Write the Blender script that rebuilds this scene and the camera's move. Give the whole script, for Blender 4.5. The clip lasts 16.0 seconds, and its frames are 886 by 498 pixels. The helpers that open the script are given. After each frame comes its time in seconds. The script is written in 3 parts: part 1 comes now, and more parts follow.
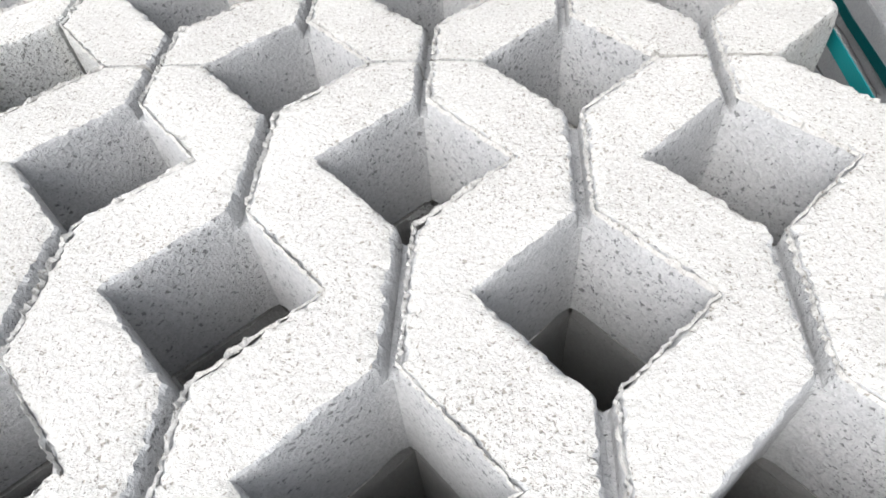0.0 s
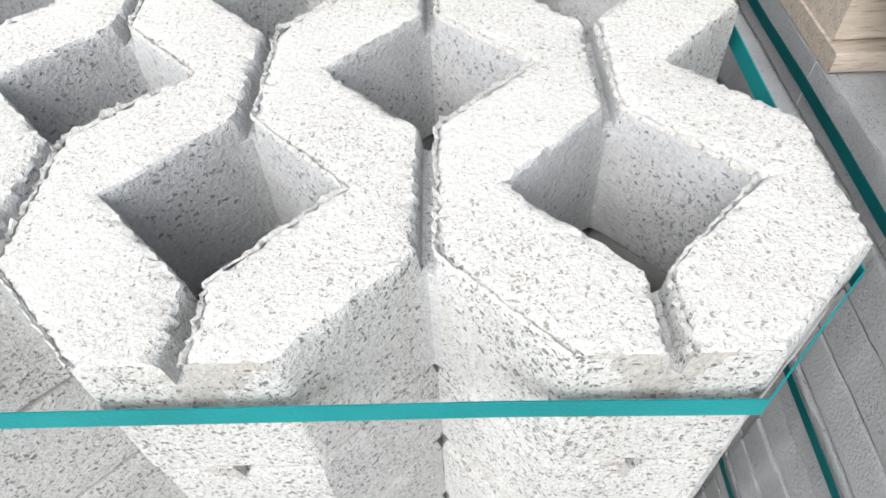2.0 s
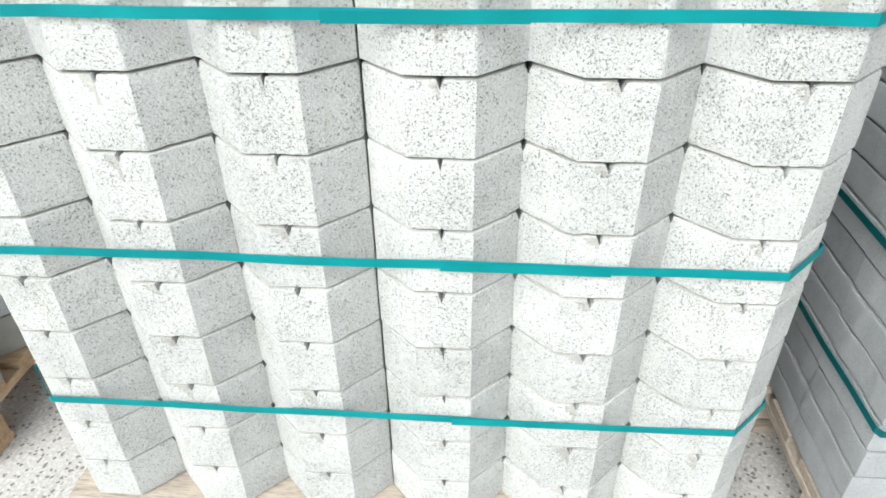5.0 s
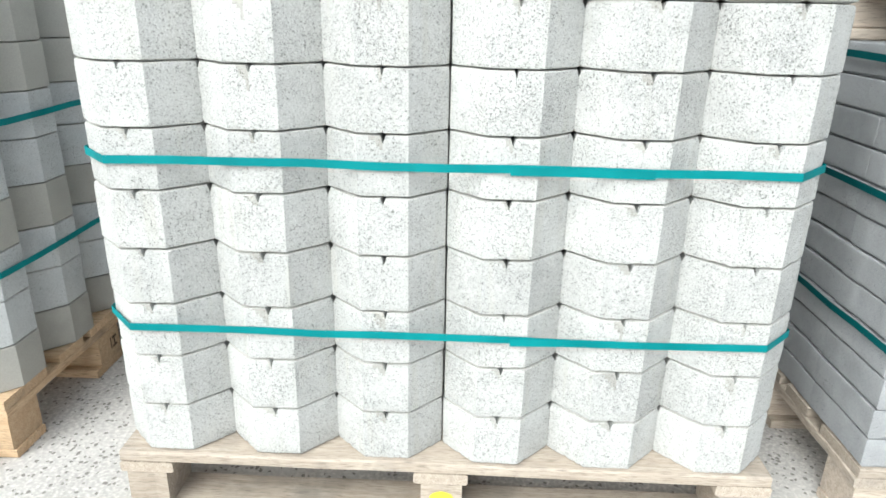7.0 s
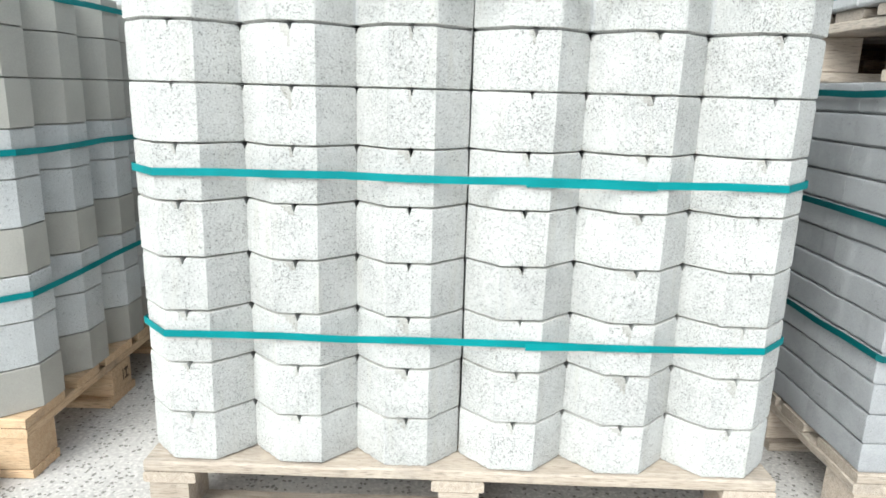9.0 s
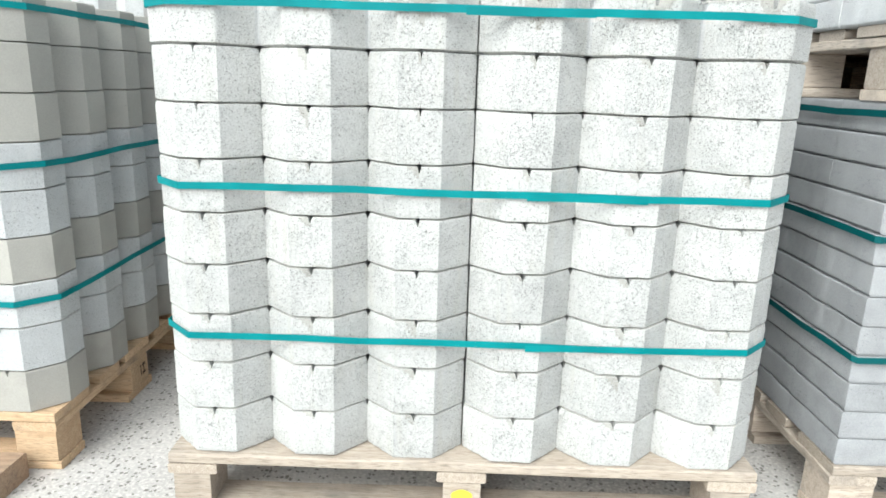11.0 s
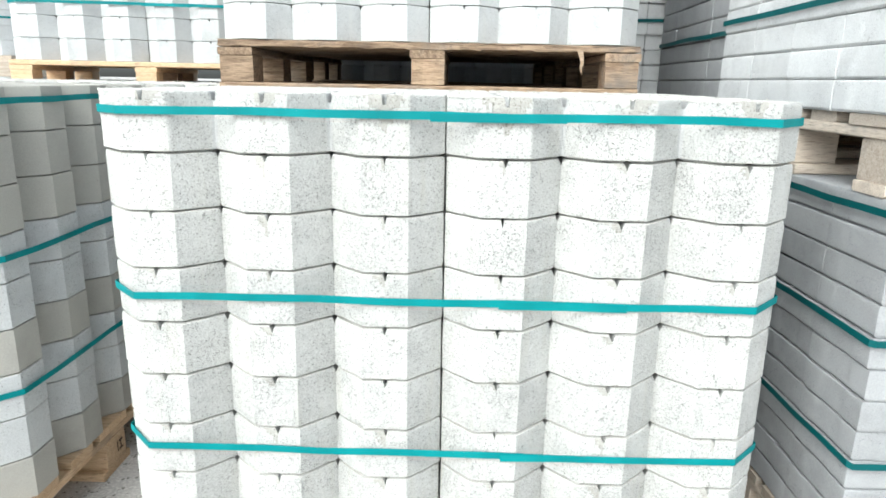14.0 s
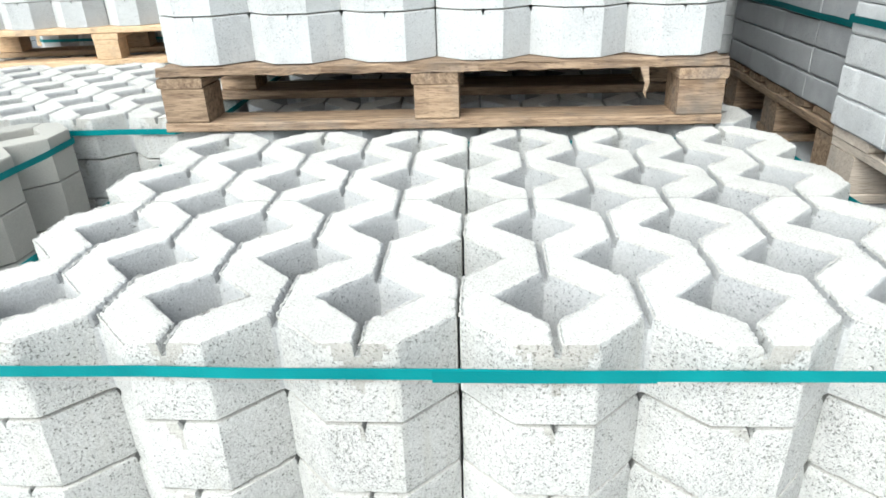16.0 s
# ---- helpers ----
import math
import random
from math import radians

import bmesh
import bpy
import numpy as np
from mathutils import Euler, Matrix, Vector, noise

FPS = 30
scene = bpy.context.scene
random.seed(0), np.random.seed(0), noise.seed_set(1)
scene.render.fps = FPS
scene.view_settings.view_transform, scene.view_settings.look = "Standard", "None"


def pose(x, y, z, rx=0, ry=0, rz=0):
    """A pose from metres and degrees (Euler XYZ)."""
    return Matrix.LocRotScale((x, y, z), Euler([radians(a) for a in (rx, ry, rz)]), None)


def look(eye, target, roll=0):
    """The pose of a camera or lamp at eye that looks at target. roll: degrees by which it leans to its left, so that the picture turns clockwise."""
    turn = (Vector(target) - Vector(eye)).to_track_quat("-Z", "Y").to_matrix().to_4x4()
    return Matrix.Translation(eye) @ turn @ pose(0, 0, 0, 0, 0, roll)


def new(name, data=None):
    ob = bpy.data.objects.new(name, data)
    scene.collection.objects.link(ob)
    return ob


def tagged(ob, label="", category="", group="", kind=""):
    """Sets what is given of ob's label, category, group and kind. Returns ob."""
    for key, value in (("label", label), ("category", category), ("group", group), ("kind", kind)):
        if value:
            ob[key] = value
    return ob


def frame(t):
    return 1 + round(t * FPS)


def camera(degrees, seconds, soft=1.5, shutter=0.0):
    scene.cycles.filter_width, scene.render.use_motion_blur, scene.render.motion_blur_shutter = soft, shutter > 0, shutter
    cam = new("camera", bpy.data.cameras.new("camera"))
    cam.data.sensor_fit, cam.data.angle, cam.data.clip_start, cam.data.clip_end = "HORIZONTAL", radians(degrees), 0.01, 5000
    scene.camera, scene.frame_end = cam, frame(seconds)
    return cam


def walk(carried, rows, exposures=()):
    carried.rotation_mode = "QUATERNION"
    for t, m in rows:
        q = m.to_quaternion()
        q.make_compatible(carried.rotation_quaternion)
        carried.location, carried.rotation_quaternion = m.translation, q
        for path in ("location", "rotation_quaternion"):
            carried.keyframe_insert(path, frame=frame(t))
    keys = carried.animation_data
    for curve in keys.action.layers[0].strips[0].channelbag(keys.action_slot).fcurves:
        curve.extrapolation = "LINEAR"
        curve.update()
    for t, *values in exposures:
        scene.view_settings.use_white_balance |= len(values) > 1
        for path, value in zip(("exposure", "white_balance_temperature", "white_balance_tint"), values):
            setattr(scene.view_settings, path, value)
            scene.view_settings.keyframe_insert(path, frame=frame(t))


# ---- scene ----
cam = camera(67.7, 16.0, soft=1.7)
PATH = [
    (0, (0.351, 0.003, 1.32), (0.186, 1.267, -0.221), -5.5),
    (0.5, (0.377, 0.011, 1.317), (0.249, 1.275, -0.227), -4.4),
    (1, (0.432, 0.005, 1.317), (0.337, 1.268, -0.23), -3.5),
    (1.5, (0.431, -0.038, 1.284), (0.365, 1.23, -0.261), -3.0),
    (2, (0.414, -0.133, 1.269), (0.371, 1.168, -0.249), -2.9),
    (2.5, (0.412, -0.19, 1.244), (0.315, 1.138, -0.248), -5.1),
    (3, (0.4, -0.311, 1.201), (0.309, 1.087, -0.227), -4.0),
    (3.5, (0.362, -0.422, 1.204), (0.277, 1.047, -0.15), -2.8),
    (4, (0.262, -0.485, 1.189), (0.171, 1.042, -0.099), -2.2),
    (4.5, (0.177, -0.573, 1.214), (0.085, 1.018, 0.006), -1.2),
    (5, (0.162, -0.707, 1.196), (0.022, 0.946, 0.08), -0.8),
    (7.5, (0.007, -1.026, 0.877), (-0.037, 0.88, 0.27), 1.4),
    (8, (-0.001, -1.039, 0.846), (-0.033, 0.884, 0.298), 1.5),
    (8.5, (-0.013, -1.057, 0.831), (-0.04, 0.876, 0.318), 1.6),
    (9, (-0.029, -1.121, 0.845), (-0.049, 0.822, 0.375), 1.6),
    (9.5, (-0.037, -1.177, 0.847), (-0.059, 0.77, 0.389), 1.5),
    (10, (-0.055, -1.203, 0.885), (-0.062, 0.738, 0.404), 1.8),
    (12.5, (-0.023, -1.183, 0.913), (-0.05, 0.752, 0.408), 1.7),
    (13, (-0.023, -1.187, 0.935), (-0.051, 0.759, 0.475), 1.6),
    (13.5, (-0.01, -1.181, 0.957), (-0.039, 0.771, 0.52), 1.3),
    (14, (0.023, -1.092, 1.069), (-0.018, 0.846, 0.577), 1.1),
    (14.5, (0.057, -0.99, 1.291), (-0.012, 0.923, 0.714), 0.6),
    (15, (0.055, -0.845, 1.386), (-0.028, 1.034, 0.707), 0.1),
    (15.5, (0.018, -0.705, 1.412), (-0.076, 1.141, 0.65), -1.0),
    (16, (0.027, -0.546, 1.409), (-0.095, 1.259, 0.556), -1.9),
]
EXPOSURES = [(0.0, 0.94, 6300, 9), (1.5, 0.94, 6300, 8), (3.0, 0.94, 6280, 6), (5.0, 1.10, 6190, 2), (9.0, 1.15, 6150, 2), (12.5, 1.17, 6160, 2), (14.5, 1.30, 6180, 2), (16.0, 1.12, 6160, 2)]
walk(cam, [(t, look(eye, target, roll)) for t, eye, target, roll in PATH], EXPOSURES)

# ---- world and light: a bright, hazy sky and a soft low-contrast sun from the front left ----
SUN_AZ, SUN_EL = 208.0, 46.0          # compass-like: degrees clockwise from +y
world = bpy.data.worlds.new("sky")
scene.world = world
world.use_nodes = True
wn, wl = world.node_tree.nodes, world.node_tree.links
wn.clear()
sky = wn.new("ShaderNodeTexSky")
sky.sky_type, sky.sun_disc = "NISHITA", False
sky.sun_elevation, sky.sun_rotation = radians(SUN_EL), radians(SUN_AZ)
sky.air_density, sky.dust_density, sky.ozone_density = 1.0, 4.0, 1.0
pale = wn.new("ShaderNodeHueSaturation")
pale.inputs["Saturation"].default_value = 0.35
bg = wn.new("ShaderNodeBackground")
bg.inputs["Strength"].default_value = 0.125
wo = wn.new("ShaderNodeOutputWorld")
wl.new(sky.outputs[0], pale.inputs["Color"])
wl.new(pale.outputs[0], bg.inputs["Color"])
wl.new(bg.outputs[0], wo.inputs["Surface"])
sun_data = bpy.data.lights.new("sun", "SUN")
sun_data.energy, sun_data.angle, sun_data.color = 1.2, radians(54), (1.0, 0.98, 0.96)
sun = new("sun", sun_data)
az, el = radians(SUN_AZ), radians(SUN_EL)
sun_dir = Vector((math.sin(az) * math.cos(el), math.cos(az) * math.cos(el), math.sin(el)))
sun.matrix_world = look(sun_dir * 30, (0, 0, 0))


# ---- materials ----
def node_material(name):
    m = bpy.data.materials.new(name)
    m.use_nodes = True
    n, l = m.node_tree.nodes, m.node_tree.links
    n.clear()
    out, bsdf = n.new("ShaderNodeOutputMaterial"), n.new("ShaderNodeBsdfPrincipled")
    l.new(bsdf.outputs[0], out.inputs["Surface"])
    return m, n, l, bsdf


def shifted(n, l, spread=7.0):
    """Object coordinates, moved by a random step from piece to piece."""
    tc, info, mul, add = n.new("ShaderNodeTexCoord"), n.new("ShaderNodeObjectInfo"), n.new("ShaderNodeMath"), n.new("ShaderNodeVectorMath")
    mul.operation, mul.inputs[1].default_value = "MULTIPLY", spread
    l.new(info.outputs["Random"], mul.inputs[0])
    l.new(tc.outputs["Object"], add.inputs[0])
    l.new(mul.outputs[0], add.inputs[1])
    return add.outputs[0], info.outputs["Random"]


def noise_node(n, l, vec, scale, detail=3.0, rough=0.55):
    t = n.new("ShaderNodeTexNoise")
    t.inputs["Scale"].default_value, t.inputs["Detail"].default_value, t.inputs["Roughness"].default_value = scale, detail, rough
    l.new(vec, t.inputs["Vector"])
    return t.outputs["Fac"]


def ramp(n, l, fac, lo, hi, a=(0, 0, 0, 1), b=(1, 1, 1, 1)):
    r = n.new("ShaderNodeValToRGB")
    r.color_ramp.elements[0].position, r.color_ramp.elements[1].position = lo, hi
    r.color_ramp.elements[0].color, r.color_ramp.elements[1].color = a, b
    l.new(fac, r.inputs["Fac"])
    return r.outputs["Color"]


def blend(n, l, fac, a, b, mode="MIX"):
    x = n.new("ShaderNodeMix")
    x.data_type, x.blend_type = "RGBA", mode
    for sock, v in ((x.inputs[0], fac), (x.inputs[6], a), (x.inputs[7], b)):
        if hasattr(v, "links"):
            l.new(v, sock)
        elif isinstance(v, float):
            sock.default_value = v
        else:
            sock.default_value = (*v, 1)
    return x.outputs[2]


def pore_mask(n, l, vec, patch, scale, share, size):
    """Rounded, uneven holes, each in a cell of its own: share of the cells that have one, size against the cell; patch gathers them."""
    cell = n.new("ShaderNodeTexVoronoi")
    cell.inputs["Scale"].default_value = scale
    l.new(vec, cell.inputs["Vector"])
    pick = n.new("ShaderNodeSeparateColor")
    l.new(cell.outputs["Color"], pick.inputs[0])
    some = n.new("ShaderNodeMath")
    some.operation, some.inputs[1].default_value = "MULTIPLY_ADD", 1.7
    l.new(patch, some.inputs[0])
    l.new(pick.outputs[0], some.inputs[2])
    radius = n.new("ShaderNodeMapRange")
    radius.inputs["From Min"].default_value, radius.inputs["From Max"].default_value = 1.85 - share, 2.22 - share
    radius.inputs["To Min"].default_value, radius.inputs["To Max"].default_value = -0.12, size
    l.new(some.outputs[0], radius.inputs["Value"])
    gap = n.new("ShaderNodeMath")
    gap.operation = "SUBTRACT"
    l.new(radius.outputs[0], gap.inputs[0])
    l.new(cell.outputs["Distance"], gap.inputs[1])
    return ramp(n, l, gap.outputs[0], 0.0, 0.13)


def concrete(name, base, pore, share, scale=210.0, size=0.36, deep=0.8, bump=0.8, spread=0.05, stain=0.12, streak=0.0):
    """Dry-cast concrete: sandy grain, open pores of two sizes that come thick in some patches and thin in others, cloudy stains."""
    m, n, l, bsdf = node_material(name)
    vec, rnd = shifted(n, l)
    sand, grit = noise_node(n, l, vec, 900, 1), noise_node(n, l, vec, 330, 3, 0.65)
    patch, cloud, wide = noise_node(n, l, vec, 13, 3), noise_node(n, l, vec, 24, 4), noise_node(n, l, vec, 3.5, 2)
    wob, warp = n.new("ShaderNodeTexNoise"), n.new("ShaderNodeVectorMath")
    wob.inputs["Scale"].default_value, wob.inputs["Detail"].default_value = 260, 2
    l.new(vec, wob.inputs["Vector"])
    warp.operation, warp.inputs[1].default_value = "MULTIPLY_ADD", (0.0075, 0.0075, 0.0075)
    l.new(wob.outputs["Color"], warp.inputs[0])
    l.new(vec, warp.inputs[2])
    c = blend(n, l, ramp(n, l, cloud, 0.35, 0.7), tuple(v * (1 - stain) for v in base), base)
    c = blend(n, l, ramp(n, l, wide, 0.35, 0.65), c, tuple(v * (1 + 0.3 * stain) for v in base))
    c = blend(n, l, ramp(n, l, grit, 0.36, 0.62), blend(n, l, 0.26, c, pore), c)
    c = blend(n, l, ramp(n, l, sand, 0.32, 0.68), blend(n, l, 0.16, c, pore), c)
    if streak:
        run = n.new("ShaderNodeMapping")
        run.inputs["Scale"].default_value = (1.0, 1.0, 0.09)
        l.new(vec, run.inputs["Vector"])
        c = blend(n, l, ramp(n, l, noise_node(n, l, run.outputs[0], 42, 3, 0.6), 0.56, 0.74), c, tuple(v * q for v, q in zip(base, (1 - streak, 1 - 1.05 * streak, 1 - 1.2 * streak))))
    large = pore_mask(n, l, warp.outputs[0], patch, scale, share, size)
    small = pore_mask(n, l, warp.outputs[0], patch, 2.3 * scale, share, size)
    both = n.new("ShaderNodeMath")
    both.operation = "MAXIMUM"
    l.new(large, both.inputs[0])
    l.new(small, both.inputs[1])
    c = blend(n, l, both.outputs[0], c, blend(n, l, 1.0 - deep, pore, c))
    tone = n.new("ShaderNodeMapRange")
    tone.inputs["To Min"].default_value, tone.inputs["To Max"].default_value = 1 - spread, 1 + spread
    l.new(rnd, tone.inputs["Value"])
    hsv = n.new("ShaderNodeHueSaturation")
    l.new(tone.outputs[0], hsv.inputs["Value"])
    l.new(c, hsv.inputs["Color"])
    l.new(hsv.outputs[0], bsdf.inputs["Base Color"])
    bsdf.inputs["Roughness"].default_value = 0.94
    bsdf.inputs["Specular IOR Level"].default_value = 0.2
    height = n.new("ShaderNodeMath")
    height.operation = "SUBTRACT"
    l.new(grit, height.inputs[0])
    l.new(both.outputs[0], height.inputs[1])
    b = n.new("ShaderNodeBump")
    b.inputs["Strength"].default_value, b.inputs["Distance"].default_value = bump, 0.0024
    l.new(height.outputs[0], b.inputs["Height"])
    l.new(b.outputs[0], bsdf.inputs["Normal"])
    return m


def timber(name, pale_c, dark_c, weather=0.3, bump=0.35):
    """Sawn pallet wood: long grain, growth lines, grey weathering."""
    m, n, l, bsdf = node_material(name)
    vec, rnd = shifted(n, l)
    stretch = n.new("ShaderNodeMapping")
    stretch.inputs["Scale"].default_value = (1.0, 11.0, 11.0)
    l.new(vec, stretch.inputs["Vector"])
    grain = noise_node(n, l, stretch.outputs[0], 9, 5, 0.6)
    fine = noise_node(n, l, stretch.outputs[0], 38, 3, 0.6)
    dirt = noise_node(n, l, vec, 7, 4, 0.6)
    c = blend(n, l, ramp(n, l, grain, 0.35, 0.68), pale_c, dark_c)
    c = blend(n, l, ramp(n, l, fine, 0.5, 0.75), c, tuple(0.5 * v for v in dark_c))
    c = blend(n, l, ramp(n, l, dirt, 0.6 - weather * 0.3, 0.85), c, (0.16, 0.15, 0.14))
    tone = n.new("ShaderNodeMapRange")
    tone.inputs["To Min"].default_value, tone.inputs["To Max"].default_value = 0.8, 1.15
    l.new(rnd, tone.inputs["Value"])
    hsv = n.new("ShaderNodeHueSaturation")
    l.new(tone.outputs[0], hsv.inputs["Value"])
    l.new(c, hsv.inputs["Color"])
    l.new(hsv.outputs[0], bsdf.inputs["Base Color"])
    bsdf.inputs["Roughness"].default_value = 0.8
    b = n.new("ShaderNodeBump")
    b.inputs["Strength"].default_value, b.inputs["Distance"].default_value = bump, 0.002
    l.new(fine, b.inputs["Height"])
    l.new(b.outputs[0], bsdf.inputs["Normal"])
    return m


def strap_plastic(name, deep):
    m, n, l, bsdf = node_material(name)
    vec, rnd = shifted(n, l)
    c = blend(n, l, ramp(n, l, noise_node(n, l, vec, 9, 3), 0.35, 0.7), tuple(deep * v for v in (0.002, 0.16, 0.172)), tuple(deep * v for v in (0.006, 0.22, 0.232)))
    l.new(c, bsdf.inputs["Base Color"])
    bsdf.inputs["Roughness"].default_value = 0.55
    bsdf.inputs["Specular IOR Level"].default_value = 0.22
    b = n.new("ShaderNodeBump")
    b.inputs["Strength"].default_value, b.inputs["Distance"].default_value = 0.25, 0.001
    l.new(noise_node(n, l, vec, 420, 1), b.inputs["Height"])
    l.new(b.outputs[0], bsdf.inputs["Normal"])
    return m


def yard_paving():
    """Pale exposed-aggregate paving with dark stone chips."""
    m, n, l, bsdf = node_material("exposed_aggregate")
    tc = n.new("ShaderNodeTexCoord")
    vec = tc.outputs["Object"]
    vor = n.new("ShaderNodeTexVoronoi")
    vor.inputs["Scale"].default_value = 75
    l.new(vec, vor.inputs["Vector"])
    warp, wob = n.new("ShaderNodeVectorMath"), n.new("ShaderNodeTexNoise")
    wob.inputs["Scale"].default_value = 90
    l.new(vec, wob.inputs["Vector"])
    warp.operation, warp.inputs[1].default_value = "MULTIPLY_ADD", (0.011, 0.011, 0.011)
    l.new(wob.outputs["Color"], warp.inputs[0])
    l.new(vec, warp.inputs[2])
    chip = n.new("ShaderNodeTexVoronoi")
    chip.inputs["Scale"].default_value = 95
    l.new(warp.outputs[0], chip.inputs["Vector"])
    c = blend(n, l, ramp(n, l, noise_node(n, l, vec, 2.2, 4), 0.35, 0.7), (0.36, 0.34, 0.32), (0.50, 0.48, 0.46))
    c = blend(n, l, ramp(n, l, noise_node(n, l, vec, 120, 2), 0.45, 0.7), c, (0.60, 0.57, 0.54))
    sep = n.new("ShaderNodeSeparateColor")
    l.new(chip.outputs["Color"], sep.inputs[0])
    near = n.new("ShaderNodeMath")
    near.operation, near.inputs[1].default_value = "LESS_THAN", 0.42
    l.new(chip.outputs["Distance"], near.inputs[0])
    some = n.new("ShaderNodeMath")
    some.operation, some.inputs[1].default_value = "GREATER_THAN", 0.72
    l.new(sep.outputs[0], some.inputs[0])
    both = n.new("ShaderNodeMath")
    both.operation = "MULTIPLY"
    l.new(near.outputs[0], both.inputs[0])
    l.new(some.outputs[0], both.inputs[1])
    c = blend(n, l, both.outputs[0], c, (0.20, 0.185, 0.17))
    l.new(c, bsdf.inputs["Base Color"])
    bsdf.inputs["Roughness"].default_value = 0.85
    b = n.new("ShaderNodeBump")
    b.inputs["Strength"].default_value, b.inputs["Distance"].default_value = 0.5, 0.003
    l.new(vor.outputs["Distance"], b.inputs["Height"])
    l.new(b.outputs[0], bsdf.inputs["Normal"])
    return m


TOP = concrete("paver_top", (0.65, 0.64, 0.615), (0.25, 0.22, 0.185), 0.66, 330.0, 0.36, 0.74, bump=0.55, spread=0.03)
SIDE = concrete("paver_side", (0.62, 0.62, 0.605), (0.12, 0.115, 0.105), 0.72, 265.0, 0.37, 0.74, streak=0.2)
SMOOTH = concrete("paver_side_smooth", (0.63, 0.64, 0.645), (0.17, 0.17, 0.17), 0.50, 250.0, 0.36, 0.72, bump=0.6, spread=0.06, streak=0.12)
INNER = concrete("paver_inner_wall", (0.55, 0.55, 0.55), (0.17, 0.17, 0.17), 0.50, 240.0, 0.36, 0.75, bump=0.7)
# Darker than INNER: the shade deep in the openings is put into the colour.
SHADED_INNER = concrete("shaded_inner_wall", (0.30, 0.295, 0.285), (0.17, 0.165, 0.16), 0.15, bump=0.5)
DAMP = concrete("damp_paver", (0.43, 0.415, 0.38), (0.24, 0.23, 0.21), 0.1, bump=0.3)
GREY = concrete("block_paver_light", (0.67, 0.675, 0.68), (0.20, 0.20, 0.205), 0.35, 240.0, 0.34, 0.75, bump=0.7, stain=0.18)
RUST = concrete("stained_rib_end", (0.48, 0.465, 0.435), (0.15, 0.14, 0.125), 0.62, 265.0, 0.36, 0.8, stain=0.2)
# GREY again, darkened: shade in the gaps between stacks goes into the colour.
SHADED_GREY = concrete("block_paver_shaded", (0.385, 0.39, 0.40), (0.17, 0.17, 0.175), 0.35, 240.0, 0.34, 0.75, bump=0.7, stain=0.2)
WOOD_PALE = timber("pale_pallet_wood", (0.64, 0.465, 0.30), (0.53, 0.36, 0.215), 0.05)
WOOD_WORN = timber("worn_pallet_wood", (0.49, 0.42, 0.35), (0.37, 0.305, 0.245), 0.25)
WOOD_BLEACHED = timber("bleached_pallet_wood", (0.62, 0.54, 0.46), (0.49, 0.41, 0.335), 0.1)
WOOD_TAN = timber("tan_beam_wood", (0.44, 0.315, 0.215), (0.31, 0.205, 0.135), 0.15)
WOOD_BROWN = timber("brown_pallet_wood", (0.42, 0.30, 0.20), (0.15, 0.092, 0.055), 0.3)
TEAL, DARK_TEAL = strap_plastic("teal_strap_plastic", 1.0), strap_plastic("dark_teal_strap_plastic", 0.42)
YARD = yard_paving()
INK = timber("stamp_ink", (0.10, 0.065, 0.04), (0.05, 0.03, 0.02), 0.1)
YELLOW, _n, _l, _b = node_material("yellow_paint")
_b.inputs["Base Color"].default_value, _b.inputs["Roughness"].default_value = (0.75, 0.62, 0.05, 1), 0.6


# ---- mesh helpers ----
def mesh_of(name, verts, faces, mats, picks=None):
    me = bpy.data.meshes.new(name)
    me.from_pydata(verts, [], faces)
    for m in mats:
        me.materials.append(m)
    if picks:
        me.polygons.foreach_set("material_index", picks)
    me.update()
    return me


def child(name, me, parent, m=None, label=""):
    ob = new(name, me)
    ob.parent = parent
    if m is not None:
        ob.matrix_basis = m
    if label:
        tagged(ob, label)
    return ob


def board_mesh(name, size, mat, seed, wobble=0.003, bevel=0.003, cuts=10):
    """A sawn board along x with softened edges and slightly wavy, chipped faces. Base centre at the origin."""
    rng = random.Random(seed)
    lx, ly, lz = size
    verts, faces = [], []
    ring = [(-ly / 2 + bevel, 0), (ly / 2 - bevel, 0), (ly / 2, bevel), (ly / 2, lz - bevel), (ly / 2 - bevel, lz), (-ly / 2 + bevel, lz), (-ly / 2, lz - bevel), (-ly / 2, bevel)]
    for i in range(cuts + 1):
        x = -lx / 2 + lx * i / cuts
        dy, dz = rng.uniform(-wobble, wobble) * 0.5, rng.uniform(-wobble, wobble) * 0.35
        for y, z in ring:
            verts.append((x, y + dy + rng.uniform(-1, 1) * wobble * 0.3, z + (dz if z > lz / 2 else 0)))
    k = len(ring)
    for i in range(cuts):
        for j in range(k):
            a, b = i * k + j, i * k + (j + 1) % k
            faces.append((a, a + k, b + k, b))
    faces.append(tuple(range(k)))
    faces.append(tuple(reversed(range(cuts * k, cuts * k + k))))
    return mesh_of(name, verts, [tuple(reversed(f)) for f in faces], [mat])


